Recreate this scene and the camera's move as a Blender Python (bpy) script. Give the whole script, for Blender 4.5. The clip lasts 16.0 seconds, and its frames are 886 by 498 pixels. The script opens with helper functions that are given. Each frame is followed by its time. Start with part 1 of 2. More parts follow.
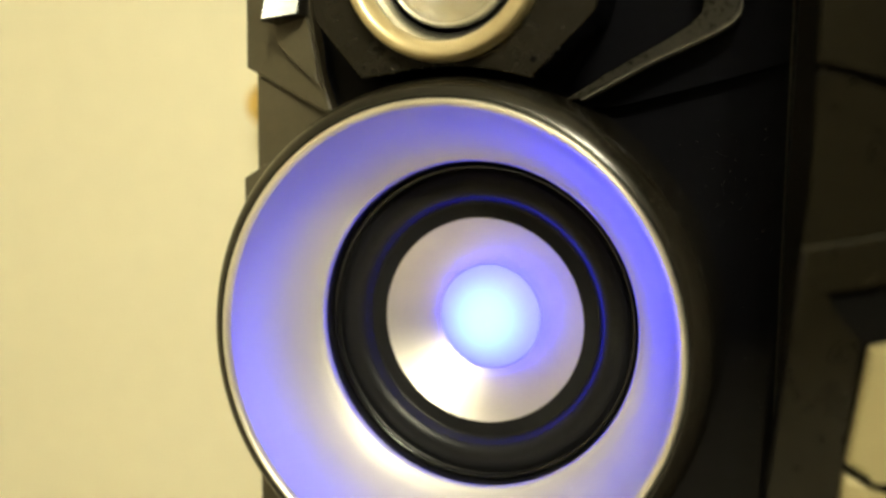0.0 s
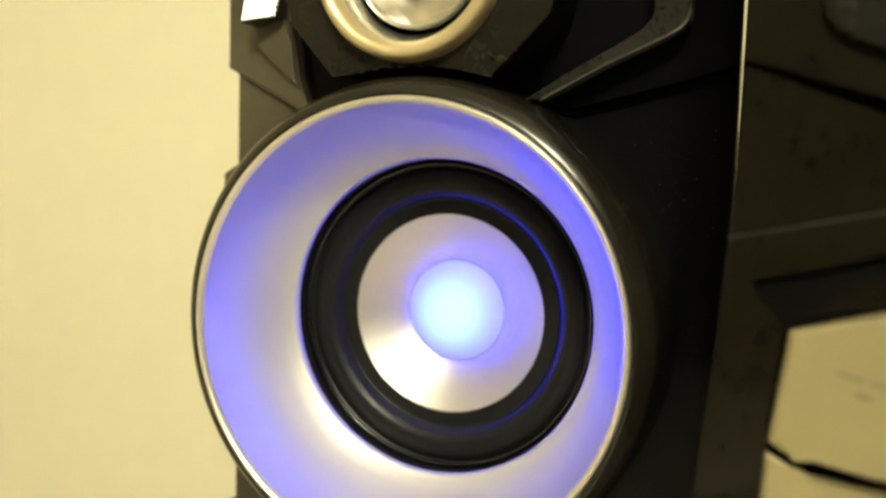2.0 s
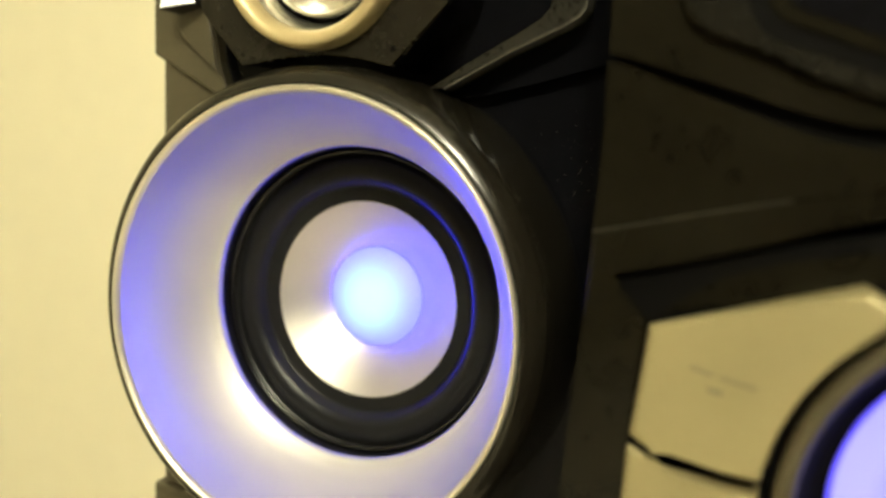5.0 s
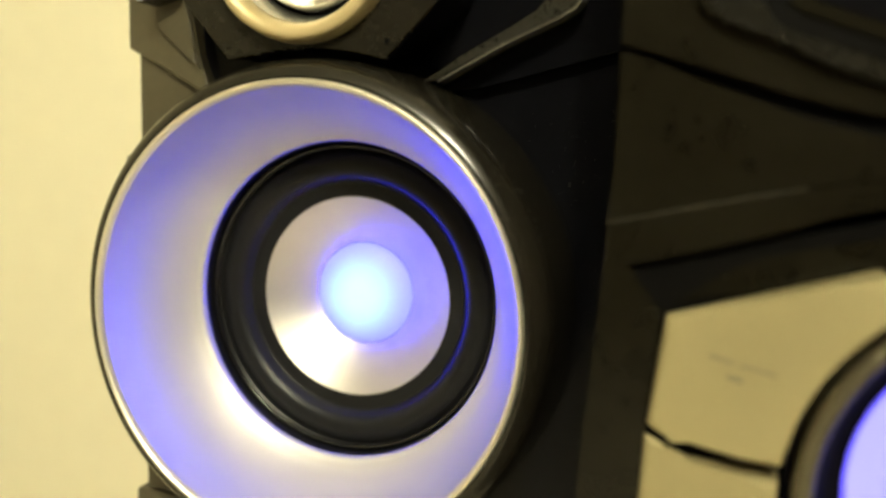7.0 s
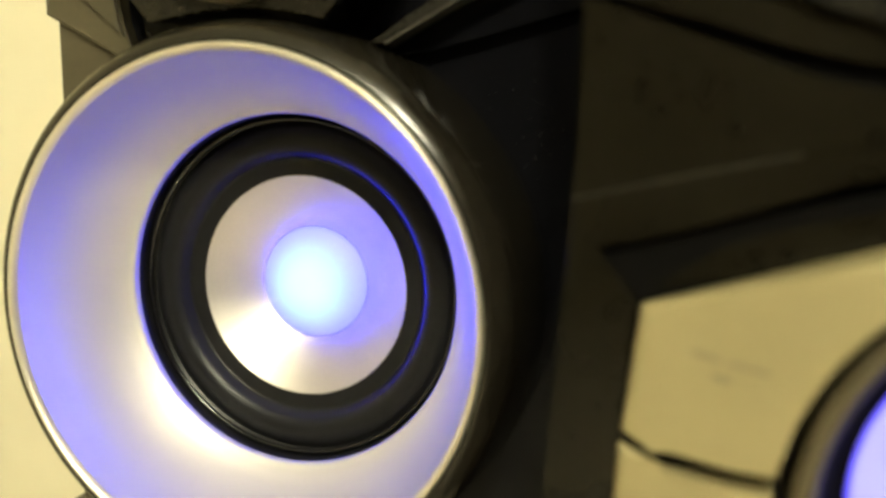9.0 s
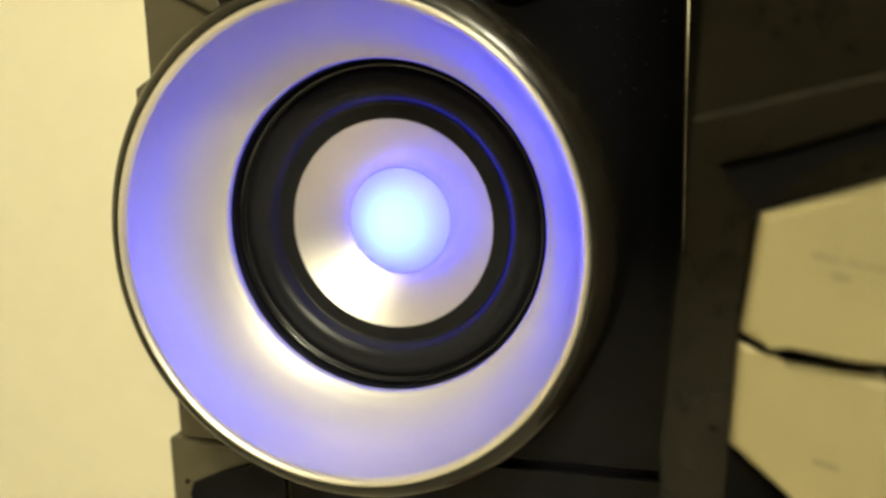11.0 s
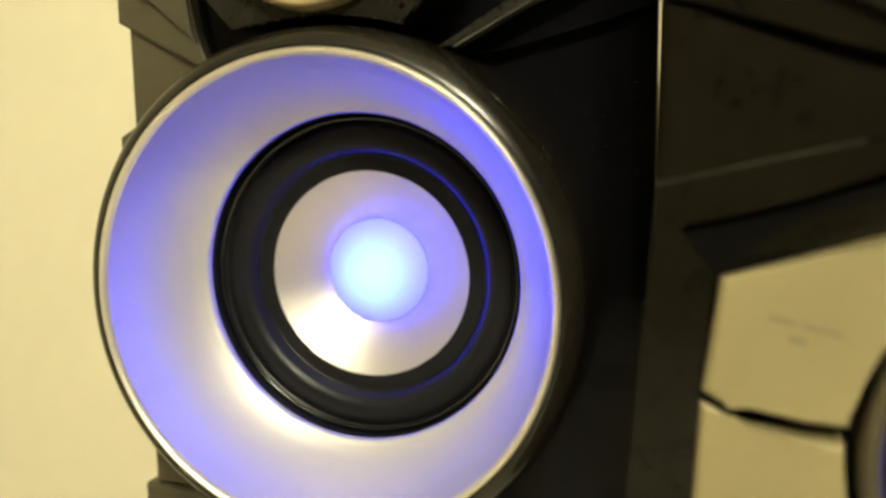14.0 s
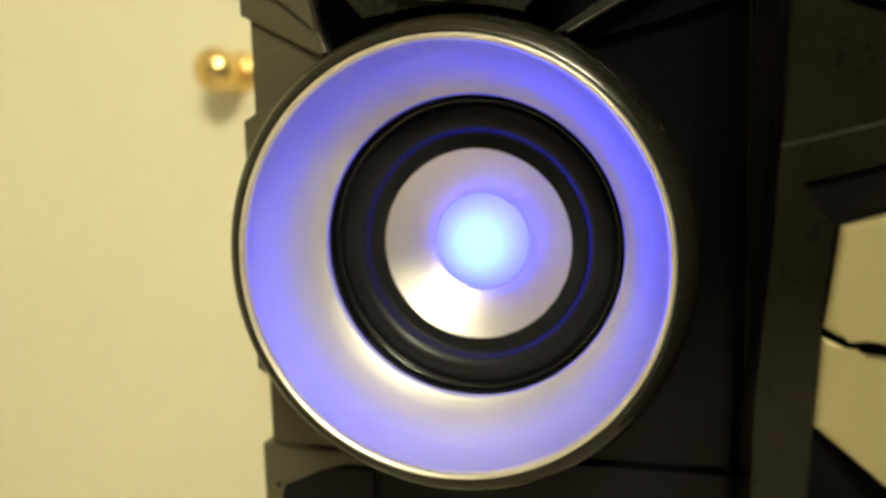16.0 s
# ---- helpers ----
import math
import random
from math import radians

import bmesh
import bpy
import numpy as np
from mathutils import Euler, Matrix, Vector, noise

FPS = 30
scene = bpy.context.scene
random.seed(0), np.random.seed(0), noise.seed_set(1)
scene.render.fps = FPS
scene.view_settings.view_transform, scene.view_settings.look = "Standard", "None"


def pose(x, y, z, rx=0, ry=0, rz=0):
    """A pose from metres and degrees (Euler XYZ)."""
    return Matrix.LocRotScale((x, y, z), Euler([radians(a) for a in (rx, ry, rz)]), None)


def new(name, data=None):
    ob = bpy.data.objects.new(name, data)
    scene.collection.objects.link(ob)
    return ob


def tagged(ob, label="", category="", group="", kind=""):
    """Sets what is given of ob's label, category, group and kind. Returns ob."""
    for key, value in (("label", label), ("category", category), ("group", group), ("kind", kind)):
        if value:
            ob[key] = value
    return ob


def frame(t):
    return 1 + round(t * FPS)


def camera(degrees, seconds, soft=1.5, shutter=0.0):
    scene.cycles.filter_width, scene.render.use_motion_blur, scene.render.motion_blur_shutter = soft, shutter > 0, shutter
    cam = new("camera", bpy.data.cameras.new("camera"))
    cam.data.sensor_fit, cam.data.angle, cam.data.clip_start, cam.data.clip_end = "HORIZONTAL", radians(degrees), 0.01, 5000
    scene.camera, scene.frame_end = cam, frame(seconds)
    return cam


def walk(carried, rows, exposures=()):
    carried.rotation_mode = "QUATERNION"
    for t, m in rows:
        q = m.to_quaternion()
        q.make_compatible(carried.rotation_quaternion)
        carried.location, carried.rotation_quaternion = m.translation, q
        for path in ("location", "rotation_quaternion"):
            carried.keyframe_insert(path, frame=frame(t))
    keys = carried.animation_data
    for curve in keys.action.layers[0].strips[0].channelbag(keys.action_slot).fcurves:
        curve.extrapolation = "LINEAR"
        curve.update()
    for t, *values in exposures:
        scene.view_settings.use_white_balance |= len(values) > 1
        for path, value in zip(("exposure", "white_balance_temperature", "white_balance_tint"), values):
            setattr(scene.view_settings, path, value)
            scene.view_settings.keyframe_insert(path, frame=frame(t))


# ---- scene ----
Z0 = 0.90          # height of the woofer's centre above the floor
cam = camera(53.06, 16.0, soft=2.8)
cam.data.dof.use_dof, cam.data.dof.focus_distance, cam.data.dof.aperture_fstop = True, 0.43, 3.6
# seconds, x, y, z from the woofer's centre, pitch, roll, yaw
ROWS = [
    (0.0, 0.1385, -0.3641, 0.0841, -5.85, -0.58, 20.28),
    (0.5, 0.1373, -0.3661, 0.0696, -5.65, -1.53, 22.22),
    (1.0, 0.1531, -0.3599, 0.0649, -5.09, -2.23, 19.84),
    (1.5, 0.1683, -0.3658, 0.0727, -4.91, -2.68, 20.50),
    (2.0, 0.1682, -0.3733, 0.0734, -4.64, -1.55, 21.24),
    (2.5, 0.1741, -0.3756, 0.0591, -4.19, -2.08, 23.35),
    (3.0, 0.1826, -0.3718, 0.0647, -6.06, -2.23, 21.16),
    (3.5, 0.1970, -0.3643, 0.0645, -5.14, -3.08, 21.83),
    (4.0, 0.2145, -0.3530, 0.0755, -5.48, -2.58, 21.46),
    (4.5, 0.2229, -0.3536, 0.0801, -6.05, -1.91, 22.94),
    (7.0, 0.1943, -0.3607, 0.0792, -6.37, -1.08, 18.65),
    (7.5, 0.2113, -0.3316, 0.0718, -7.66, -0.48, 19.12),
    (8.0, 0.2097, -0.3128, 0.0730, -7.53, -0.68, 19.10),
    (10.5, 0.1606, -0.3274, 0.0763, -9.10, 1.48, 15.17),
    (11.0, 0.1524, -0.3519, 0.0662, -10.06, 1.70, 16.14),
    (11.5, 0.1457, -0.3653, 0.0712, -8.47, 0.85, 16.84),
    (12.0, 0.1571, -0.3601, 0.0732, -7.84, 0.88, 17.41),
    (12.5, 0.1634, -0.3606, 0.0775, -8.01, 1.16, 16.80),
    (13.0, 0.1700, -0.3575, 0.0785, -8.09, 1.16, 16.38),
    (13.5, 0.1695, -0.3541, 0.0754, -8.14, 1.22, 16.24),
    (14.0, 0.1629, -0.3551, 0.0749, -7.79, 0.89, 15.93),
    (14.5, 0.1702, -0.3582, 0.0853, -7.67, 1.57, 15.93),
    (15.0, 0.1586, -0.3684, 0.0700, -7.97, 2.30, 15.28),
    (15.5, 0.1194, -0.4027, 0.0693, -7.68, 2.21, 14.77),
    (16.0, 0.1122, -0.4120, 0.0640, -7.60, 1.58, 15.05),
]
walk(cam, [(t, pose(x, y, z + Z0, 90 + p, r, w)) for t, x, y, z, p, r, w in ROWS],
     [(0.0, 0.0), (1.0, -0.08), (2.0, 0.05), (3.0, 0.15), (4.0, 0.1), (7.0, 0.1), (8.0, 0.18), (10.5, 0.12), (11.2, 0.0), (12.3, 0.02), (13.0, 0.14), (14.0, 0.02), (15.4, 0.0), (16.0, -0.18)])

# ---- light ----
world = bpy.data.worlds.new("room_dark")
scene.world = world
world.use_nodes = True
world.node_tree.nodes["Background"].inputs[0].default_value = (1.0, 0.85, 0.6, 1)
world.node_tree.nodes["Background"].inputs[1].default_value = 0.02
BULB = 278.0       # strength of each ceiling bulb
BULB_TINT = (1.0, 0.958, 0.68)
LED = (0.27, 0.30, 18.5)     # edge of the dust cap
LED_CORE = (0.56, 1.12, 19.5)   # its middle, over the lamp


# ---- materials ----
def material(name, color, rough=0.5, metal=0.0, grain=0.06, scale=60.0, bump=0.0, coat=0.0, aniso=0.0, stretch=(1, 1, 1), wear=0.0, spec=0.5):
    m = bpy.data.materials.new(name)
    m.use_nodes = True
    t, b = m.node_tree, m.node_tree.nodes["Principled BSDF"]
    b.inputs["Roughness"].default_value, b.inputs["Metallic"].default_value = rough, metal
    b.inputs["Coat Weight"].default_value, b.inputs["Coat Roughness"].default_value = coat, 0.06
    b.inputs["Anisotropic"].default_value, b.inputs["Specular IOR Level"].default_value = aniso, spec
    co, mp = t.nodes.new("ShaderNodeTexCoord"), t.nodes.new("ShaderNodeMapping")
    mp.inputs["Scale"].default_value = stretch
    t.links.new(co.outputs["Object"], mp.inputs["Vector"])
    fine, broad = t.nodes.new("ShaderNodeTexNoise"), t.nodes.new("ShaderNodeTexNoise")
    fine.inputs["Scale"].default_value, fine.inputs["Detail"].default_value = scale, 6
    broad.inputs["Scale"].default_value, broad.inputs["Detail"].default_value = scale / 12, 3
    add = t.nodes.new("ShaderNodeMath")
    add.operation = "ADD"
    for n in (fine, broad):
        t.links.new(mp.outputs[0], n.inputs["Vector"])
    t.links.new(fine.outputs[0], add.inputs[0]), t.links.new(broad.outputs[0], add.inputs[1])
    ramp = t.nodes.new("ShaderNodeMapRange")
    ramp.inputs[1].default_value, ramp.inputs[2].default_value = 0.6, 1.4
    ramp.inputs[3].default_value, ramp.inputs[4].default_value = 1 - grain, 1 + grain
    t.links.new(add.outputs[0], ramp.inputs[0])
    mix = t.nodes.new("ShaderNodeMix")
    mix.data_type, mix.blend_type = "RGBA", "MULTIPLY"
    mix.inputs[0].default_value, mix.inputs[6].default_value = 1, (*color, 1)
    t.links.new(ramp.outputs[0], mix.inputs[7]), t.links.new(mix.outputs[2], b.inputs["Base Color"])
    if wear:
        r2 = t.nodes.new("ShaderNodeMapRange")
        r2.inputs[1].default_value, r2.inputs[2].default_value = 0.7, 1.5
        r2.inputs[3].default_value, r2.inputs[4].default_value = rough, rough + wear
        t.links.new(add.outputs[0], r2.inputs[0]), t.links.new(r2.outputs[0], b.inputs["Roughness"])
    if bump:
        bp = t.nodes.new("ShaderNodeBump")
        bp.inputs["Strength"].default_value, bp.inputs["Distance"].default_value = bump, 0.0006
        t.links.new(fine.outputs[0], bp.inputs["Height"]), t.links.new(bp.outputs[0], b.inputs["Normal"])
    return m


def glow(name, color, strength, base=(0.12, 0.13, 0.15)):
    m = bpy.data.materials.new(name)
    m.use_nodes = True
    b = m.node_tree.nodes["Principled BSDF"]
    b.inputs["Base Color"].default_value, b.inputs["Roughness"].default_value = (*base, 1), 0.3
    b.inputs["Emission Color"].default_value, b.inputs["Emission Strength"].default_value = (*color, 1), strength
    return m


CREAM = material("cream_door_paint", (0.80, 0.755, 0.58), 0.5, grain=0.03, scale=25, bump=0.08)
WALL = material("cream_wall_paint", (0.74, 0.67, 0.48), 0.7, grain=0.04, scale=40, bump=0.2)
# Unseen south wall: darkened so the gloss black parts reflect little light.
DIM = material("dark_unseen_wall", (0.03, 0.025, 0.02), 0.8, grain=0.06, scale=40, bump=0.2)
# Unseen east wall, toned to set the reflections in bowl and shroud.
DUN = material("toned_unseen_wall", (0.15, 0.13, 0.092), 0.8, grain=0.06, scale=40, bump=0.2)
CEIL = material("white_ceiling_paint", (0.78, 0.76, 0.70), 0.8, grain=0.03, scale=30, bump=0.2)
CARPET = material("beige_carpet", (0.52, 0.475, 0.385), 0.95, grain=0.15, scale=160, bump=0.6, spec=0.1)
TABLE = material("dark_table_wood", (0.10, 0.055, 0.03), 0.35, grain=0.3, scale=20, stretch=(1, 9, 1), bump=0.15)
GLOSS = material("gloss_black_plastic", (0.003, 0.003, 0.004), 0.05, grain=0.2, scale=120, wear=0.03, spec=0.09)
# The brown of the cream wall's reflection is put into this black.
SHEEN = material("reflection_browned_plastic", (0.050, 0.041, 0.023), 0.34, grain=0.2, scale=300, bump=0.05, wear=0.15)
SHROUD = material("black_shroud_plastic", (0.0085, 0.0072, 0.005), 0.16, grain=0.2, scale=200, wear=0.08, spec=0.36)
FACET = material("worn_black_facet", (0.02, 0.018, 0.014), 0.20, grain=0.3, scale=200, wear=0.12)
PLATE = material("dark_tweeter_plate", (0.009, 0.0075, 0.005), 0.22, grain=0.2, scale=300, bump=0.04, wear=0.1, spec=0.3)
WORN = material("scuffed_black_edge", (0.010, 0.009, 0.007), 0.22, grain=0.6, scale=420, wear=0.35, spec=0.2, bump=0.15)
VINYL = material("black_vinyl_cabinet", (0.075, 0.061, 0.033), 0.45, grain=0.25, scale=260, bump=0.25)
# Scratches and the band's bevel highlight, both put into the colour.
EDGE = material("scratched_glint_edge", (0.05, 0.046, 0.038), 0.3, grain=0.6, scale=300, wear=0.2, spec=0.4)
# Scuffs plus the light line of the ledge's bevel, as colour.
SCUFF_GLINT = material("scuffed_glint_unit_edge", (0.010, 0.0085, 0.005), 0.4, grain=0.8, scale=260, wear=0.3, spec=0.2)
UNIT = material("satin_black_unit_plastic", (0.0052, 0.0043, 0.0025), 0.11, grain=0.45, scale=120, bump=0.02, wear=0.08, spec=0.15)
BEZEL = material("polished_black_surround", (0.006, 0.005, 0.003), 0.24, grain=0.3, scale=300, wear=0.08, spec=0.22)
LIP = material("gloss_black_lip", (0.003, 0.003, 0.004), 0.07, grain=0.4, scale=500, wear=0.06, bump=0.25, spec=0.5)
RUBBER = material("black_rubber", (0.007, 0.007, 0.008), 0.36, grain=0.2, scale=300, bump=0.05, spec=0.18)
SILVER = material("satin_silver_paint", (0.50, 0.478, 0.44), 0.47, 0.62, grain=0.03, scale=500, wear=0.06)
CONE = material("spun_aluminium", (0.52, 0.49, 0.425), 0.37, 0.85, grain=0.05, scale=700, wear=0.1, bump=0.05)
CHROME = material("champagne_trim_metal", (0.70, 0.635, 0.50), 0.45, 0.3, grain=0.04, scale=300)
TRIM = material("champagne_woofer_trim", (0.70, 0.655, 0.56), 0.34, 0.8, grain=0.06, scale=300, wear=0.08)
RING = material("tan_tweeter_ring", (0.50, 0.41, 0.235), 0.36, 0.6, grain=0.05, scale=300, wear=0.06)
HORN = material("bright_silver_horn", (0.74, 0.72, 0.66), 0.20, 0.95, grain=0.04, scale=400)
BUTTON = material("silver_button_plastic", (0.290, 0.247, 0.132), 0.42, 0.35, grain=0.05, scale=400, wear=0.08)
DARK = material("matt_black_recess", (0.0022, 0.0020, 0.0020), 0.6, grain=0.2, scale=100, spec=0.03)
CASE = material("matt_black_metal_case", (0.006, 0.005, 0.004), 0.75, grain=0.2, scale=300, bump=0.2, spec=0.1)
INK = material("grey_print", (0.17, 0.147, 0.088), 0.6, grain=0.1, scale=200)
BRASS = material("polished_brass", (0.88, 0.66, 0.29), 0.18, 1.0, grain=0.08, scale=80, wear=0.08)
DUST = material("pale_dust", (0.085, 0.079, 0.066), 0.9, grain=0.2, scale=500)

def speckle(m, color, size, low, high):
    """Fine scratches, rubbed specks and painted reflections of another colour over a material."""
    t, b = m.node_tree, m.node_tree.nodes["Principled BSDF"]
    old = b.inputs["Base Color"].links[0].from_socket
    co, n = t.nodes.new("ShaderNodeTexCoord"), t.nodes.new("ShaderNodeTexNoise")
    n.inputs["Scale"].default_value, n.inputs["Detail"].default_value, n.inputs["Roughness"].default_value = size, 8, 0.7
    ramp, mix = t.nodes.new("ShaderNodeMapRange"), t.nodes.new("ShaderNodeMix")
    ramp.inputs[1].default_value, ramp.inputs[2].default_value = low, high
    mix.data_type, mix.inputs[7].default_value = "RGBA", (*color, 1)
    t.links.new(co.outputs["Object"], n.inputs["Vector"]), t.links.new(n.outputs[0], ramp.inputs[0])
    t.links.new(ramp.outputs[0], mix.inputs[0]), t.links.new(old, mix.inputs[6]), t.links.new(mix.outputs[2], b.inputs["Base Color"])


speckle(WORN, (0.040, 0.036, 0.028), 1700, 0.46, 0.74)
speckle(EDGE, (0.20, 0.185, 0.15), 900, 0.45, 0.65)
speckle(SCUFF_GLINT, (0.065, 0.055, 0.033), 500, 0.46, 0.72)
# The room's reflections in the unit's face, painted as cloudy brown patches.
speckle(UNIT, (0.0082, 0.0070, 0.0042), 22, 0.35, 0.75)
LEDCAP = glow("blue_led_glow", LED, 1.0)


def core_glow(m, inner, outer, r0, r1):
    """The lamp behind the diffusing cap: its glow falls from inner to outer between the radii r0 and r1 from the axis."""
    t, b = m.node_tree, m.node_tree.nodes["Principled BSDF"]
    co, sep = t.nodes.new("ShaderNodeTexCoord"), t.nodes.new("ShaderNodeVectorMath")
    sep.operation = "MULTIPLY"
    sep.inputs[1].default_value = (1, 0, 1)
    length, ramp, mix = t.nodes.new("ShaderNodeVectorMath"), t.nodes.new("ShaderNodeMapRange"), t.nodes.new("ShaderNodeMix")
    length.operation, ramp.interpolation_type, mix.data_type = "LENGTH", "SMOOTHSTEP", "RGBA"
    ramp.inputs[1].default_value, ramp.inputs[2].default_value = r0, r1
    mix.inputs[6].default_value, mix.inputs[7].default_value = (*inner, 1), (*outer, 1)
    t.links.new(co.outputs["Object"], sep.inputs[0]), t.links.new(sep.outputs[0], length.inputs[0])
    t.links.new(length.outputs["Value"], ramp.inputs[0]), t.links.new(ramp.outputs[0], mix.inputs[0])
    t.links.new(mix.outputs[2], b.inputs["Emission Color"])
    b.inputs["Roughness"].default_value = 0.6


core_glow(LEDCAP, LED_CORE, LED, 0.004, 0.0285)
LEDRING = glow("dial_led_glow", (0.36, 0.33, 1.5), 1.0)
LEDEDGE = glow("dial_led_edge_glow", (0.05, 0.01, 1.3), 1.0)
LAMP = glow("warm_bulb_glow", BULB_TINT, BULB)


# ---- mesh helpers ----
def part(name, bm, mat, parent=None, label="", smooth=None):
    bmesh.ops.recalc_face_normals(bm, faces=bm.faces)
    me = bpy.data.meshes.new(name)
    bm.to_mesh(me)
    bm.free()
    me.materials.append(mat)
    if smooth:
        me.shade_smooth()
        me.set_sharp_from_angle(angle=radians(smooth))
    ob = new(name, me)
    ob.parent = parent
    if label:
        tagged(ob, label)
    return ob


def thing(name, x, y, z, label, category, kind="", group=""):
    ob = new(name)
    ob.location = (x, y, z)
    ob.empty_display_size = 0.02
    return tagged(ob, label, category, group, kind)


def box(x0, x1, y0, y1, z0, z1, bevel=0.0, seg=2):
    bm = bmesh.new()
    bmesh.ops.create_cube(bm, size=1, matrix=Matrix.LocRotScale(((x0 + x1) / 2, (y0 + y1) / 2, (z0 + z1) / 2), None, (x1 - x0, y1 - y0, z1 - z0)))
    if bevel:
        bmesh.ops.bevel(bm, geom=bm.edges[:], offset=bevel, segments=seg, affect="EDGES", profile=0.5)
    return bm


def prism(poly, y0, y1, bevel=0.0, seg=2, slope=None):
    """A plate with the outline poly (x, z), from its front at y0 to its back at y1. slope(x, z) is added to the front's y."""
    bm = bmesh.new()
    front = [bm.verts.new((x, y0 + (slope(x, z) if slope else 0), z)) for x, z in poly]
    back = [bm.verts.new((x, y1, z)) for x, z in poly]
    f = bm.faces.new(front)
    bm.faces.new(back[::-1])
    for i in range(len(poly)):
        j = (i + 1) % len(poly)
        bm.faces.new((front[i], back[i], back[j], front[j]))
    if bevel:
        bmesh.ops.bevel(bm, geom=list(f.edges), offset=bevel, segments=seg, affect="EDGES", profile=0.5)
    return bm


def holed(x0, x1, z0, z1, y0, y1, r, deep, n=96, taper=0.0):
    """A block with a round hole of radius r, deep metres into its front, or through it; its back is narrower by taper on each side."""
    bm = bmesh.new()
    def edge(a):
        c, q = math.cos(a), math.sin(a)
        k = min((x1 if c > 0 else -x0) / max(abs(c), 1e-9), (z1 if q > 0 else -z0) / max(abs(q), 1e-9))
        return k * c, k * q
    angles = sorted({2 * math.pi * k / n for k in range(n)} | {math.atan2(z, x) % (2 * math.pi) for x in (x0, x1) for z in (z0, z1)})
    lip = [bm.verts.new((r * math.cos(a), y0, r * math.sin(a))) for a in angles]
    end = [bm.verts.new((r * math.cos(a), y0 + deep, r * math.sin(a))) for a in angles]
    out = [bm.verts.new((edge(a)[0], y0, edge(a)[1])) for a in angles]
    back = [bm.verts.new((edge(a)[0] - math.copysign(min(taper, abs(edge(a)[0])), edge(a)[0]), y1, edge(a)[1])) for a in angles]
    open_back = deep >= y1 - y0
    for a, b in ((end, lip), (lip, out), (out, back)) + (((back, end),) if open_back else ()):
        for k in range(len(angles)):
            j = (k + 1) % len(angles)
            bm.faces.new((a[k], b[k], b[j], a[j]))
    if not open_back:
        bm.faces.new(end), bm.faces.new(back)
    return bm


def holed_plate(poly, cx, cz, r, y0, y1, n=96):
    """A plate with the outline poly (x, z) and a round hole of radius r through it at (cx, cz), inside the outline."""
    bm = bmesh.new()
    def edge(a):
        d, best = Vector((math.cos(a), math.sin(a))), 9.0
        for (ax, az), (bx, bz) in zip(poly, poly[1:] + poly[:1]):
            p, e = Vector((ax - cx, az - cz)), Vector((bx - ax, bz - az))
            k = d.x * e.y - d.y * e.x
            if abs(k) > 1e-12:
                t, u = (p.x * e.y - p.y * e.x) / k, (p.x * d.y - p.y * d.x) / k
                if t > 0 and -1e-6 <= u <= 1 + 1e-6:
                    best = min(best, t)
        return cx + best * d.x, cz + best * d.y
    angles = sorted({2 * math.pi * k / n for k in range(n)} | {math.atan2(z - cz, x - cx) % (2 * math.pi) for x, z in poly})
    loops = []
    for y, inner in ((y0, True), (y0, False), (y1, False), (y1, True)):
        loops.append([bm.verts.new((cx + r * math.cos(a), y, cz + r * math.sin(a)) if inner else (edge(a)[0], y, edge(a)[1])) for a in angles])
    for a, b in zip(loops, loops[1:] + loops[:1]):
        for k in range(len(angles)):
            j = (k + 1) % len(angles)
            bm.faces.new((a[k], b[k], b[j], a[j]))
    return bm


def turned(profile, cx=0.0, cz=0.0, steps=160, closed=False):
    """A body turned about the y axis through (cx, cz): profile holds (radius, y)."""
    bm = bmesh.new()
    rings = []
    for r, y in profile:
        if r < 1e-6:
            rings.append([bm.verts.new((cx, y, cz))])
        else:
            rings.append([bm.verts.new((cx + r * math.cos(2 * math.pi * k / steps), y, cz + r * math.sin(2 * math.pi * k / steps))) for k in range(steps)])
    pairs = list(zip(rings, rings[1:])) + ([(rings[-1], rings[0])] if closed else [])
    for a, b in pairs:
        for k in range(steps):
            n = (k + 1) % steps
            quad = [a[k % len(a)], b[k % len(b)], b[n % len(b)], a[n % len(a)]]
            quad = [v for i, v in enumerate(quad) if v not in quad[:i]]
            if len(quad) > 2:
                bm.faces.new(quad)
    return bm


def curve_through(points, per=6):
    """A smooth line through a few (radius, y) points."""
    p = [points[0]] + list(points) + [points[-1]]
    out = []
    for i in range(1, len(p) - 2):
        for k in range(per):
            t = k / per
            out.append(tuple(0.5 * ((2 * p[i][c]) + (p[i + 1][c] - p[i - 1][c]) * t + (2 * p[i - 1][c] - 5 * p[i][c] + 4 * p[i + 1][c] - p[i + 2][c]) * t * t
                                    + (3 * p[i][c] - p[i - 1][c] - 3 * p[i + 1][c] + p[i + 2][c]) * t ** 3) for c in (0, 1)))
    return out + [points[-1]]


# ---- room ----
YB = 0.70          # the wall and door behind the set
def slab(name, x0, x1, y0, y1, z0, z1, mat, label, category):
    return tagged(part(name, box(x0, x1, y0, y1, z0, z1), mat), label, category, kind="structure")


slab("floor", -2.2, 2.6, -4.5, 0.9, -0.1, 0.0, CARPET, "beige carpet on the floor of the room", "floor")
slab("ceiling", -2.2, 2.6, -4.5, 0.9, 2.45, 2.55, CEIL, "plain white painted ceiling", "ceiling")
slab("wall_north_a", -0.36, 2.6, YB, YB + 0.12, 0, 2.45, WALL, "plain cream painted wall behind the stereo", "wall")
slab("wall_north_b", -2.2, -1.24, YB, YB + 0.12, 0, 2.45, WALL, "plain cream painted wall beside the door", "wall")
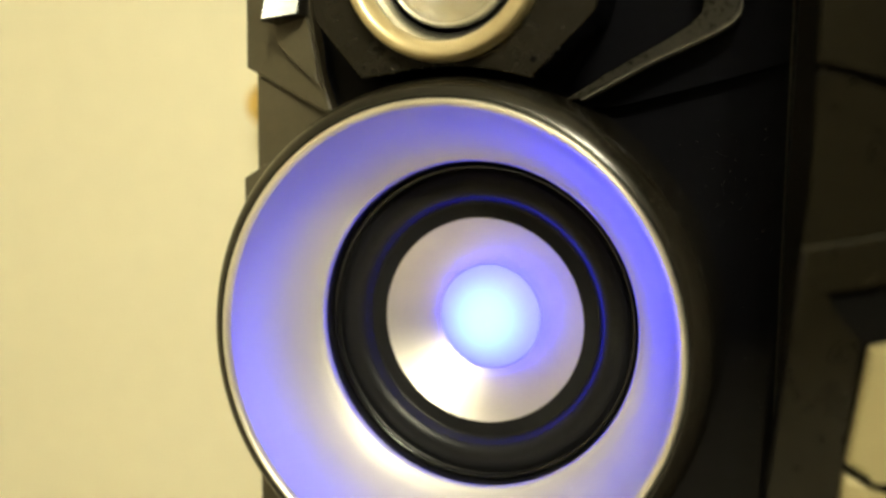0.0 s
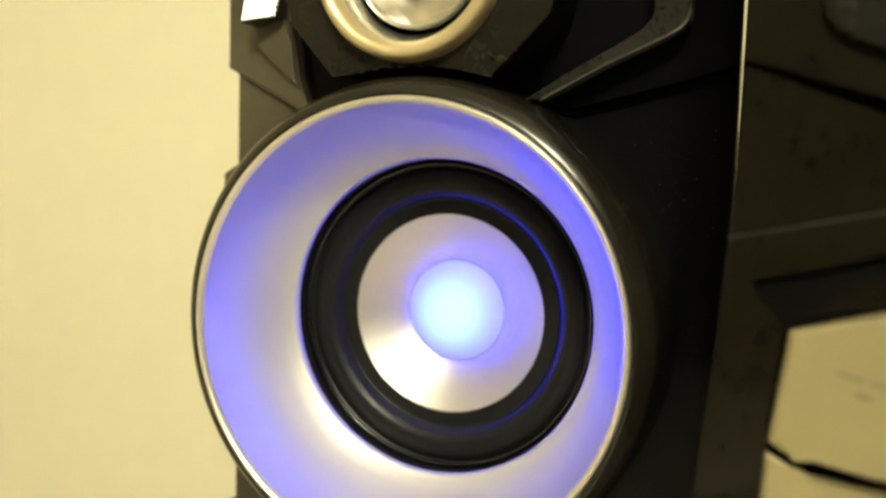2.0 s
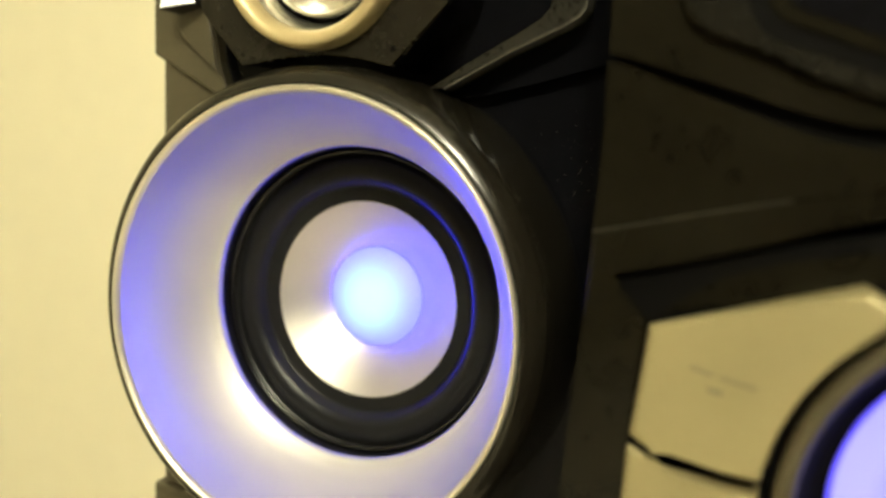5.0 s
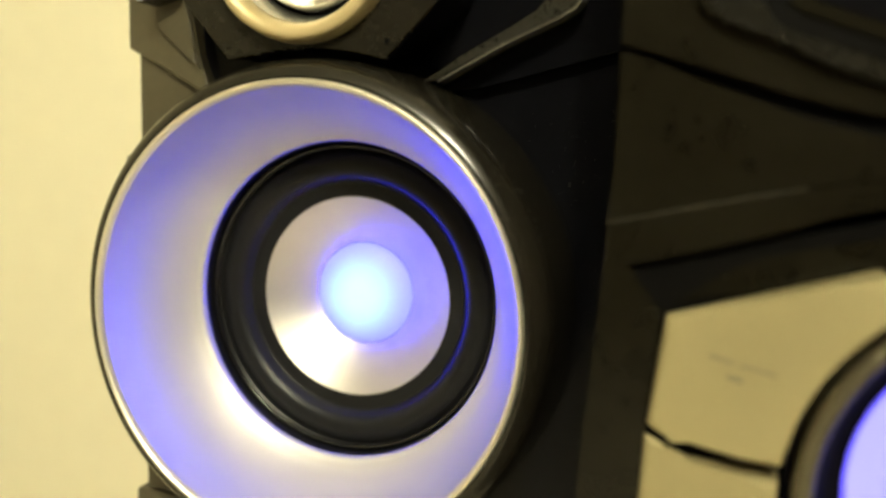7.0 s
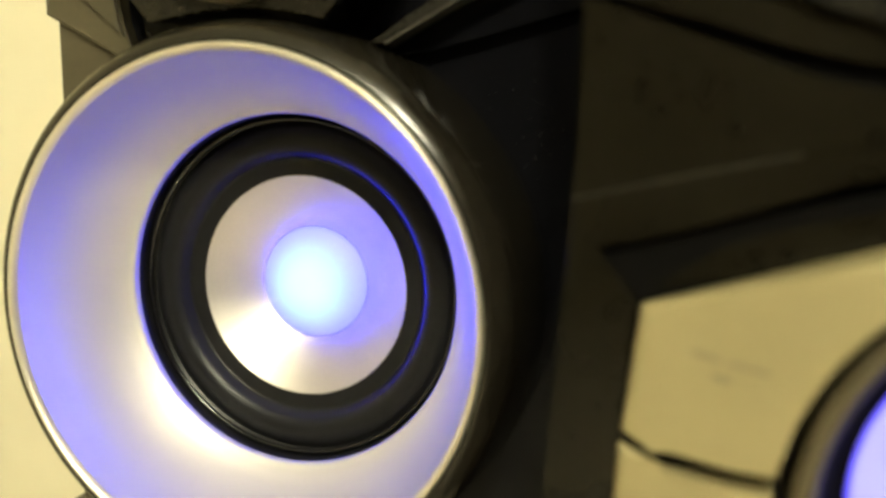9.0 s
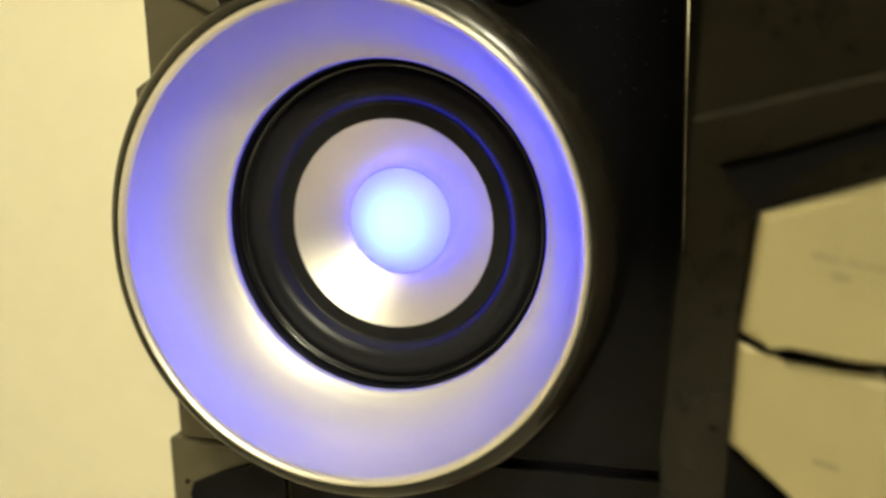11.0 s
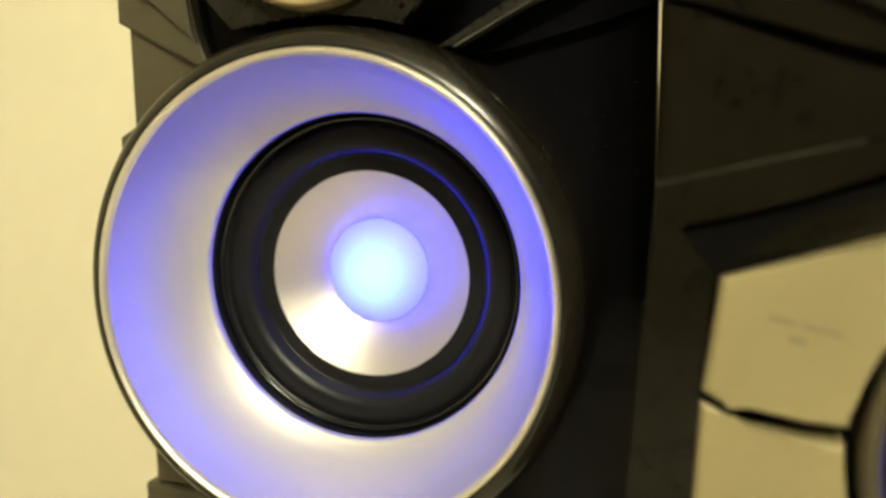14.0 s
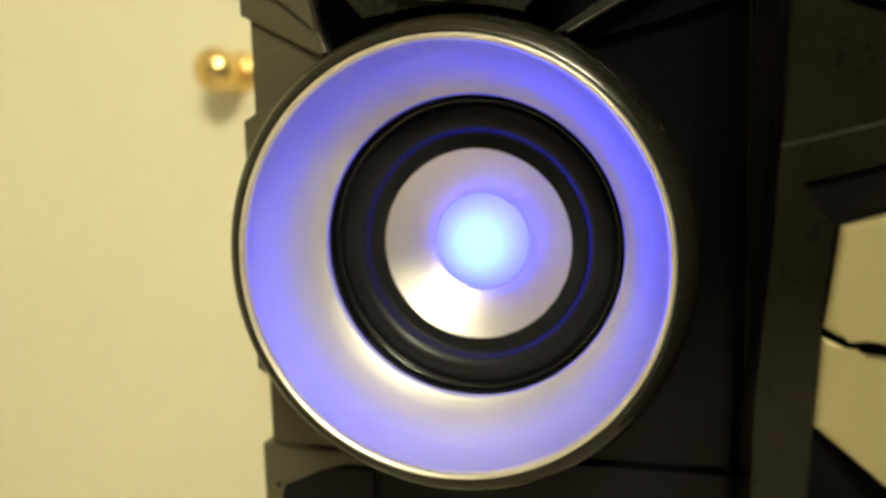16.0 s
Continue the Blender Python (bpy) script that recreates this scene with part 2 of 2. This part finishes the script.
slab("wall_north_c", -1.24, -0.36, YB, YB + 0.12, 2.04, 2.45, WALL, "plain cream painted wall above the door", "wall")
slab("wall_west", -2.32, -2.2, -4.5, 0.82, 0, 2.45, WALL, "plain cream painted side wall", "wall")
slab("wall_east", 2.6, 2.72, -4.5, 0.82, 0, 2.45, DUN, "unseen side wall, toned mid-brown to set the reflections", "wall")
slab("wall_south", -2.2, 2.6, -4.62, -4.5, 0, 2.45, DIM, "unseen wall across the room, darkened to keep reflections low", "wall")

door = thing("door_1", -0.80, YB, 0, "cream painted flush door with a round brass knob, closed", "door", "structure")
part("door_leaf", box(-0.435, 0.435, 0.004, 0.044, 0.006, 2.034, 0.002), CREAM, door)
knob = part("door_knob", turned(curve_through([(0, -0.088), (0.012, -0.0865), (0.0235, -0.079), (0.0285, -0.066), (0.0255, -0.052), (0.016, -0.043), (0.0115, -0.036), (0.0115, -0.010)]), 0.330, Z0 + 0.150, 48), BRASS, door, "round polished brass door knob", 60)
part("rose", turned(curve_through([(0.0115, -0.013), (0.017, -0.0145), (0.0235, -0.0115), (0.0275, -0.005), (0.0290, 0.004)]), 0.330, Z0 + 0.150, 48), BRASS, knob, "round brass rose plate", 60)

table = thing("table", 0.15, 0.15, 0, "dark wooden table that carries the stereo set", "table")
part("tabletop", box(-0.126, 0.85, -0.05, 0.46, Z0 - 0.205, Z0 - 0.17, 0.004), TABLE, table)
for x in (-0.09, 0.80):
    for y in (-0.02, 0.42):
        part("leg", box(x - 0.025, x + 0.025, y - 0.025, y + 0.025, 0, Z0 - 0.205, 0.003), TABLE, table)

lamp = thing("ceiling_lamp", 0.60, -1.66, 2.45, "ceiling lamp with three warm glowing bulbs", "lamp")
part("canopy", turned([(0, 0.0), (0.06, 0.0), (0.06, 0.02), (0.0, 0.03)], steps=32), CHROME, lamp).matrix_basis = pose(0, 0, 0, -90)
part("stem", box(-0.008, 0.008, -0.008, 0.008, -0.14, -0.01), CHROME, lamp)
for k in range(3):
    a = radians(90 + 120 * k)
    c, s = math.cos(a), math.sin(a)
    arm = part("arm", box(0, 0.19, -0.006, 0.006, -0.146, -0.134), CHROME, lamp)
    arm.matrix_basis = pose(0, 0, 0, 0, 0, math.degrees(a))
    bm = bmesh.new()
    bmesh.ops.create_uvsphere(bm, u_segments=24, v_segments=16, radius=0.08, matrix=Matrix.Translation((0.19 * c, 0.19 * s, -0.226)))
    part("bulb", bm, LAMP, lamp, "glowing warm bulb", 60)

# ---- the loudspeaker ----
spk = thing("loudspeaker", 0, 0, Z0, "black hi-fi loudspeaker with a silver woofer bowl lit blue", "loudspeaker")
part("cabinet", holed(-0.1295, 0.1447, -0.17, 0.245, 0.068, 0.34, 0.105, 0.06, taper=0.016), VINYL, spk, "black vinyl-covered cabinet")
part("front_baffle", turned([(0.100, 0.0600), (0.1235, 0.0600), (0.1235, 0.0685)]), GLOSS, spk)
part("front_panel", holed(-0.1100, 0.1439, -0.168, 0.243, 0.0640, 0.0682, 0.106, 0.0042), GLOSS, spk, "glossy black front panel")

# upper wings, with a band that rises along each of them
wing_left = [(-0.1325, 0.132), (-0.083, 0.107), (-0.0790, 0.1085), (-0.0860, 0.1275), (-0.0880, 0.1436), (-0.0915, 0.160), (-0.096, 0.20), (-0.096, 0.244), (-0.1325, 0.244)]
wing_right = [(0.1438, 0.244), (0.092, 0.244), (0.092, 0.20), (0.085, 0.165), (0.078, 0.138), (0.060, 0.117), (0.050, 0.1068), (0.0726, 0.1096), (0.0981, 0.1156), (0.1251, 0.1223), (0.1438, 0.127)]
# Left wing carries the reflected brown in its colour; right stays gloss black.
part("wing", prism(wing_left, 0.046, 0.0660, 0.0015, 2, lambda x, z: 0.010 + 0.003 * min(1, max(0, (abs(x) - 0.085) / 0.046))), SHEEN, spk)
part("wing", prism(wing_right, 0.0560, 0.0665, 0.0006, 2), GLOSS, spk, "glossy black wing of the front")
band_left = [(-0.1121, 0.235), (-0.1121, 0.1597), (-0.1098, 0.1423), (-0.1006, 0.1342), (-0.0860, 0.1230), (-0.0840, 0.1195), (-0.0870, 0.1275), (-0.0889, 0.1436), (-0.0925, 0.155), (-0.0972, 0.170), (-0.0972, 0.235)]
part("band", prism(band_left, 0.0535, 0.0620, 0.0008, 2, lambda x, z: 0.03 * (x + 0.09)), SHEEN, spk, "raised band of the wing, black with reflected brown painted in")
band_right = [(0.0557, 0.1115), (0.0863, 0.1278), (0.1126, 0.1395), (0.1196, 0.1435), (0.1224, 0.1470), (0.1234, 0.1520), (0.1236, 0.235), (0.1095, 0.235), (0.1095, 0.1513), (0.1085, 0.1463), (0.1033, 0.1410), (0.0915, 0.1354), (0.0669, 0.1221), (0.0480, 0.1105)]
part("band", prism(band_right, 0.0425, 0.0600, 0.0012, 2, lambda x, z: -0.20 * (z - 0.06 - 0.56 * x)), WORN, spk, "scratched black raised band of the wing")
lower = band_right[:6]
# Added bead that draws the highlight along the band's lower edge.
part("worn_glint_edge", prism(lower + [(x + 0.0005, z - 0.0008) for x, z in lower[::-1]], 0.0432, 0.0500, 0.0002, 1, lambda x, z: -0.20 * (z - 0.06 - 0.56 * x)), EDGE, spk, "scratched edge of the band with its bevel highlight painted in")
# Added plates that carry the left side's reflected brown up to the shroud.
part("side_panel", prism([(-0.1280, -0.055), (-0.105, -0.045), (-0.080, -0.088), (-0.072, -0.1215), (-0.1280, -0.1215)], 0.0622, 0.0665, 0.0008, 1), SHEEN, spk, "added side panel, black with reflected brown painted in")
part("side_panel", prism([(-0.1280, 0.140), (-0.1280, 0.060), (-0.105, 0.050), (-0.086, 0.075), (-0.083, 0.100), (-0.085, 0.115)], 0.0622, 0.0665, 0.0008, 1), SHEEN, spk, "added side panel, black with reflected brown painted in")
plate = [(-0.0437, 0.1208), (-0.0300, 0.1228), (-0.0200, 0.1244), (-0.0010, 0.1256), (0.0166, 0.1243), (0.0280, 0.1222), (0.0374, 0.1197), (0.0650, 0.1475), (0.072, 0.18), (0.062, 0.220), (0.043, 0.240), (-0.050, 0.240), (-0.068, 0.220), (-0.0755, 0.18), (-0.0678, 0.1479)]
TX, TZ = -0.003, 0.1746
part("tweeter_plate", holed_plate(plate, TX, TZ, 0.0468, 0.0185, 0.0225), PLATE, spk, "faceted black tweeter plate")
part("tweeter_housing", holed_plate([(x * 0.985, 0.1746 + (z - 0.1746) * 0.985) for x, z in plate], TX, TZ, 0.0440, 0.0224, 0.0642), GLOSS, spk)
tweeter = part("tweeter", turned(curve_through([(0.0476, 0.021), (0.0474, 0.0125), (0.0455, 0.0085), (0.042, 0.0088), (0.0392, 0.0120), (0.0380, 0.0165)]), TX, TZ, 96), RING, spk, "champagne metal tweeter ring", 60)
part("inner_ring", turned(curve_through([(0.0380, 0.0165), (0.0362, 0.0205), (0.0342, 0.0262), (0.0328, 0.0290)]), TX, TZ, 96), HORN, tweeter, "", 50)
# Added ring: the horn's dark reflected arcs, put in as matt black.
part("dark_arc_ring", turned([(0.0328, 0.0290), (0.0326, 0.0330), (0.0316, 0.0330), (0.0314, 0.0270)], TX, TZ, 96), DARK, tweeter, "added black ring for the dark reflections round the tweeter horn")
part("horn", turned(curve_through([(0.0315, 0.0275), (0.0308, 0.0236), (0.0296, 0.0228), (0.0268, 0.0256), (0.0205, 0.0310), (0.0150, 0.034)]), TX, TZ, 96), HORN, tweeter, "silver tweeter horn", 50)
part("dome", turned(curve_through([(0.0150, 0.034), (0.0130, 0.0285), (0.008, 0.0245), (0, 0.0232)]), TX, TZ, 64), HORN, tweeter, "", 60)

# small tilted facets on the wings
part("facet", prism([(-0.1085, 0.1525), (-0.0925, 0.1565), (-0.0925, 0.195), (-0.1085, 0.195)], 0.034, 0.060, 0.0008, 1, lambda x, z: (0.49 * (x + 0.1085) + 0.235 * (z - 0.1525)) / 0.84), FACET, spk, "small bright facet of the wing")
part("facet", prism([(0.1037, 0.1407), (0.1120, 0.1400), (0.1190, 0.1440), (0.1216, 0.1472), (0.1130, 0.1478), (0.1090, 0.1458)], 0.0408, 0.050, 0.0005, 1, lambda x, z: -0.20 * (z - 0.1425) + 0.30 * (x - 0.112)), FACET, spk, "small worn facet of the wing")
for x, y, z in ((0.0386, 0.0183, 0.1275), (-0.1235, 0.0583, -0.1465)):
    part("screw", turned([(0, 0.0), (0.0011, -0.0002), (0.0015, 0.0003), (0.0015, 0.001)], steps=20), DARK, spk).location = (x, y, z)

# side block and lower foot
part("side_block", prism([(-0.1302, 0.0723), (-0.117, 0.080), (-0.095, 0.08), (-0.095, -0.08), (-0.117, -0.08), (-0.1302, -0.0723)], 0.052, 0.0685, 0.001), SHEEN, spk)
foot = part("foot_block", prism([(-0.1340, -0.1222), (-0.060, -0.1232), (-0.060, -0.169), (-0.1340, -0.169)], 0.0590, 0.075, 0.003, 2), SHEEN, spk, "satin black foot block")
part("inset", prism([(-0.1215, -0.153), (-0.119, -0.146), (-0.099, -0.1370), (-0.080, -0.1305), (-0.061, -0.1305), (-0.061, -0.166), (-0.118, -0.166)], 0.0565, 0.0600, 0.0015), GLOSS, foot, "glossy black inset panel")
part("lower_plate", prism([(-0.059, -0.120), (0.1430, -0.120), (0.1430, -0.168), (-0.059, -0.168)], 0.0580, 0.0645, 0.0010), GLOSS, spk)

# woofer, from the outside in
woofer = part("shroud", turned(curve_through([(0.1102, 0.0008), (0.1110, 0.0004), (0.1125, 0.0009), (0.1145, 0.0022), (0.1165, 0.0042), (0.1184, 0.0075), (0.1199, 0.0130), (0.1212, 0.028), (0.1225, 0.0645)])), SHROUD, spk, "rounded glossy black woofer surround", 60)
notch = part("clip", box(-0.0022, 0.0022, -0.002, 0.012, -0.0012, 0.0012, 0.0005, 2), DARK, woofer, "small black clip at the rim")
notch.matrix_basis = pose(0.1198 * math.cos(radians(125)), 0.0160, 0.1198 * math.sin(radians(125)), 0, -35, 0)
part("trim_ring", turned(curve_through([(0.1104, 0.003), (0.1100, 0.0002), (0.1090, -0.0010), (0.1074, 0.0000), (0.1064, 0.0020)])), TRIM, woofer, "thin champagne metal trim ring", 60)
part("bowl", turned(curve_through([(0.1064, 0.0020), (0.1054, 0.011), (0.1027, 0.024), (0.0978, 0.0365), (0.0915, 0.0465), (0.0866, 0.0518), (0.0842, 0.0536), (0.0833, 0.0546), (0.0830, 0.0556), (0.0829, 0.0572)])), SILVER, woofer, "satin silver bowl lit blue", 60)
part("frame_ring", turned(curve_through([(0.0830, 0.0570), (0.0826, 0.0600), (0.0822, 0.0640), (0.0790, 0.0672)])), RUBBER, woofer, "black ring", 60)
lip = [(0.0805 + 0.0013 * math.cos(2 * math.pi * k / 12), 0.0632 + 0.0013 * math.sin(2 * math.pi * k / 12)) for k in range(12)]
part("lip_ring", turned(lip, closed=True), LIP, woofer, "thin glossy black lip", 60)
part("surround", turned(curve_through([(0.0795, 0.0668), (0.0785, 0.0660), (0.0760, 0.0646), (0.0720, 0.0637), (0.0682, 0.0642), (0.0652, 0.0660), (0.0632, 0.0686), (0.0618, 0.0705), (0.0602, 0.0711), (0.0536, 0.0712)])), RUBBER, woofer, "black rubber roll surround", 60)
part("cone", turned([(0.0540, 0.0711), (0.045, 0.0762), (0.036, 0.0812), (0.027, 0.0862)]), CONE, woofer, "spun silver metal cone", 30)
part("dust_cap", turned(curve_through([(0.0278, 0.0862), (0.0264, 0.0828), (0.0206, 0.0790), (0.0118, 0.0769), (0, 0.0762)]), steps=96), LEDCAP, woofer, "translucent dust cap glowing pale blue", 60)

# ---- the head unit ----
hu = thing("stereo_head_unit", 0.293, 0, Z0, "black stereo head unit with silver buttons round a lit dial", "stereo")
UX = 0.293
def rel(poly):
    return [(x - UX, z) for x, z in poly]


part("body", box(0.1545 - UX, 0.426 - UX, -0.018, 0.058, -0.17, 0.27, 0.003), CASE, hu, "matt black metal case")
rear = [(0.1472, 0.268), (0.1462, 0.130), (0.1452, 0.060), (0.1451, -0.168), (0.424, -0.168), (0.424, 0.268)]
part("rear_case", prism(rel(rear), 0.056, 0.42, 0.0008, 1), CASE, hu, "matt black metal case")
# the groove under the display runs right across, between two mouldings
line = [(0.1515, 0.1158), (0.1630, 0.1128), (0.1748, 0.1085), (0.1895, 0.1035), (0.2070, 0.0970), (0.2200, 0.0930), (0.2330, 0.0900), (0.293, 0.0855), (0.424, 0.0890)]
wide = [0.0014, 0.0017, 0.0021, 0.0027, 0.0031, 0.0034, 0.0036, 0.0036, 0.0036]
above, below = [(x, z + w) for (x, z), w in zip(line, wide)], [(x, z - w) for (x, z), w in zip(line, wide)]
part("groove", box(0.1535 - UX, 0.4235 - UX, -0.0345, -0.012, 0.078, 0.1235), DARK, hu, "matt black groove below the display")
ledge_top = [(0.1493, 0.0545), (0.1605, 0.0568), (0.1800, 0.0613), (0.1970, 0.0650), (0.2150, 0.0686), (0.2430, 0.0722), (0.293, 0.0735), (0.424, 0.0650)]
upper = below[::-1] + [(0.1513, 0.0900), (0.1506, 0.0710)] + [(x, z + 0.0006) for x, z in ledge_top]
part("upper_panel", prism(rel(upper), -0.0416, -0.01, 0.0004, 2, lambda x, z: -0.0016 * math.sin(math.pi * min(1, max(0, (x + UX - 0.1515) / 0.030)))), UNIT, hu)
post = ledge_top[:1] + [(0.1471, 0.021), (0.1435, -0.020), (0.1405, -0.059), (0.1385, -0.168), (0.158, -0.168), (0.1632, -0.057), (0.1655, -0.0175), (0.1695, 0.0235), (0.1553, 0.0396), (0.1605, 0.0568)]
part("side_post", prism(rel(post), -0.042, 0.02, 0.0020, 4), UNIT, hu)
ledge = [(0.1553, 0.0396)] + ledge_top[1:] + [(0.424, 0.0590), (0.293, 0.0665), (0.2430, 0.0640), (0.2250, 0.0600), (0.2070, 0.0535), (0.1890, 0.0480), (0.1710, 0.0432)]
part("ledge", prism(rel(ledge), -0.0424, -0.012, 0.0011, 3), UNIT, hu)
bead = [(x, z + 0.0004) for x, z in ledge_top[:5]] + [(x, z - 0.0006) for x, z in ledge_top[:5][::-1]]
part("worn_glint_edge", prism(rel(bead), -0.0430, -0.038, 0.0003, 1), SCUFF_GLINT, hu, "scuffed edge of the ledge with its highlight painted in")
brow = [(0.1730, 0.0265), (0.1805, 0.0316), (0.1865, 0.0360), (0.1940, 0.0405), (0.2040, 0.0445), (0.2163, 0.0480), (0.2397, 0.0530), (0.293, 0.0555), (0.293, 0.049), (0.245, 0.044), (0.205, 0.033)]
part("brow", prism(rel(brow), -0.0385, -0.01, 0.0015), UNIT, hu)
# display: a broad moulding, a step, a thin lip and the dark window
outer = above + [(0.424, 0.268), (0.1530, 0.268), (0.1518, 0.130)]
part("display_moulding", prism(rel(outer), -0.0400, -0.01, 0.0008, 3), UNIT, hu)
rim = [(0.1762, 0.268), (0.1762, 0.1340), (0.1772, 0.1296), (0.1802, 0.1259), (0.1868, 0.1231), (0.2030, 0.1173), (0.2205, 0.1085), (0.2405, 0.1005), (0.293, 0.0930), (0.424, 0.0960), (0.424, 0.268)]
part("display_rim", prism(rel(rim), -0.0452, -0.0395, 0.0030, 4), BEZEL, hu, "satin black display surround")
step = [(0.1975, 0.268), (0.1975, 0.1320), (0.1990, 0.1278), (0.2020, 0.1228), (0.2060, 0.1205), (0.2226, 0.1142), (0.2401, 0.1075), (0.293, 0.1000), (0.424, 0.103), (0.424, 0.268)]
part("display_step", prism(rel(step), -0.0455, -0.043), DARK, hu, "matt black step round the display")
inner = [(x + 0.0045, z + 0.0050 if z < 0.2 else z) for x, z in step[:-2]] + [(0.424, 0.108), (0.424, 0.268)]
part("display_lip", prism(rel(inner), -0.0468, -0.0440, 0.0008, 2), UNIT, hu)
glass = [(x + 0.0085, z + 0.0085 if z < 0.2 else z) for x, z in step[:-2]] + [(0.424, 0.1115), (0.424, 0.268)]
part("display_window", prism(rel(glass), -0.0472, -0.0450), GLOSS, hu, "dark glossy display window")
DX, DZ = 0.293, -0.034


def arc(r, a0, a1, n):
    return [(DX + r * math.cos(radians(a0 + (a1 - a0) * k / n)), DZ + r * math.sin(radians(a0 + (a1 - a0) * k / n))) for k in range(n + 1)]


bed = [(0.154, 0.040), (0.172, 0.0436), (0.255, 0.062), (0.2700, 0.055)] + arc(0.0790, 105, 235, 24) + [(0.158, -0.15)]
part("button_bed", prism(rel(bed), -0.0375, -0.016), DARK, hu, "matt black bed of the buttons")
tilt = lambda x, z: -0.28 * (x + UX - 0.172)
b1 = [(0.1712, 0.0232), (0.2176, 0.0370), (0.2384, 0.0430), (0.2440, 0.0400), (0.2475, 0.0370)] + arc(0.0825, 123, 172.5, 10) + [(0.1989, -0.0224), (0.1812, -0.0206), (0.1745, -0.0188), (0.1718, -0.0205), (0.1660, -0.0172)]
b2 = [(0.1655, -0.0208), (0.1732, -0.0244), (0.1766, -0.0266), (0.1812, -0.0274), (0.1990, -0.0288)] + arc(0.0825, 176.5, 222, 8) + [(0.215, -0.092), (0.188, -0.077), (0.1634, -0.058)]
up = part("button", prism(rel(b1), -0.046, -0.0415, 0.0030, 4, tilt), BUTTON, hu, "silver plastic button with small grey print")
low = part("button", prism(rel(b2), -0.046, -0.0415, 0.0026, 4, tilt), BUTTON, hu, "silver plastic button with small grey print")
dial = part("dial", turned(curve_through([(0.0782, -0.036), (0.0780, -0.054), (0.0768, -0.0575), (0.0745, -0.0585), (0.0722, -0.0575), (0.0712, -0.0550)]), DX - UX, DZ, 128), SHEEN, hu, "satin black volume dial", 60)
part("throat", turned(curve_through([(0.0712, -0.0550), (0.0700, -0.0500), (0.0665, -0.0425), (0.0612, -0.0375)]), DX - UX, DZ, 128), DARK, dial, "matt black inner slope", 60)
part("light_edge", turned([(0.0612, -0.0375), (0.0602, -0.0350), (0.0590, -0.0335)], DX - UX, DZ, 128), LEDEDGE, dial, "deep blue edge of the light ring", 60)
part("light_ring", turned(curve_through([(0.0590, -0.0335), (0.0560, -0.032), (0.0480, -0.030), (0.0410, -0.034)]), DX - UX, DZ, 128), LEDRING, dial, "glowing blue-violet light ring", 60)
# printed bars on the buttons
for x0, z0, w, h in ((0.1865, 0.0105, 0.0085, 0.0011), (0.1965, 0.0085, 0.0120, 0.0009), (0.1925, 0.0045, 0.0055, 0.0017)):
    bar = part("print", box(-w / 2, w / 2, -0.0003, 0.0003, -h / 2, h / 2), INK, up, "small grey printed mark")
    bar.matrix_basis = pose(x0 + w / 2 - UX, -0.0463 - 0.28 * (x0 + w / 2 - 0.172), z0, 0, 0, -15.6) @ pose(0, 0, 0, 0, 9, 0)
bar = part("print", box(-0.004, 0.004, -0.0003, 0.0003, -0.0008, 0.0008), INK, low, "small grey printed mark")
bar.matrix_basis = pose(0.1935 - UX, -0.0463 - 0.28 * 0.0215, -0.0590, 0, 0, -15.6) @ pose(0, 0, 0, 0, 9, 0)
part("dial_cap", turned([(0.0410, -0.034), (0.0405, -0.046), (0.038, -0.049), (0, -0.049)], DX - UX, DZ, 96), GLOSS, dial, "", 40)

# ---- dust on the glossy black front ----
bm = bmesh.new()
rng = random.Random(4)
for k in range(60):
    x, z, size = rng.uniform(0.092, 0.140), rng.uniform(-0.03, 0.10), rng.choice((0.00010, 0.00014, 0.00018, 0.00025))
    if math.hypot(x, z) < 0.1235:
        continue
    bmesh.ops.create_icosphere(bm, subdivisions=1, radius=size, matrix=Matrix.LocRotScale((x, 0.0639, z + Z0), Euler((rng.random(), rng.random() * 3, 0)), (1, 0.5, rng.uniform(1, 4))))
for k in range(150):
    a, r = radians(rng.gauss(42, 17)), 0.1125 + 0.0085 * rng.random() ** 0.7
    y = 0.0003 + (max(0, r - 0.112) / 0.0077) ** 3 * 0.011
    size = rng.choice((0.00007, 0.0001, 0.0001, 0.00016))
    bmesh.ops.create_icosphere(bm, subdivisions=1, radius=size, matrix=Matrix.LocRotScale((r * math.cos(a), y, r * math.sin(a) + Z0), Euler((rng.random(), rng.random() * 3, 0)), (rng.uniform(1, 3), 0.5, rng.uniform(1, 3))))
for k in range(30):
    x, z, size = rng.gauss(0.118, 0.013), rng.gauss(0.080, 0.016), rng.choice((0.00005, 0.00007, 0.0001))
    if math.hypot(x, z) > 0.124 and x < 0.142:
        bmesh.ops.create_icosphere(bm, subdivisions=1, radius=size, matrix=Matrix.LocRotScale((x, 0.0639, z + Z0), Euler((0, 0.6 + rng.random(), 0)), (rng.uniform(2, 14), 0.5, 1)))
tagged(part("dust", bm, DUST), "pale specks of dust on the glossy black front", "dust", kind="stuff")
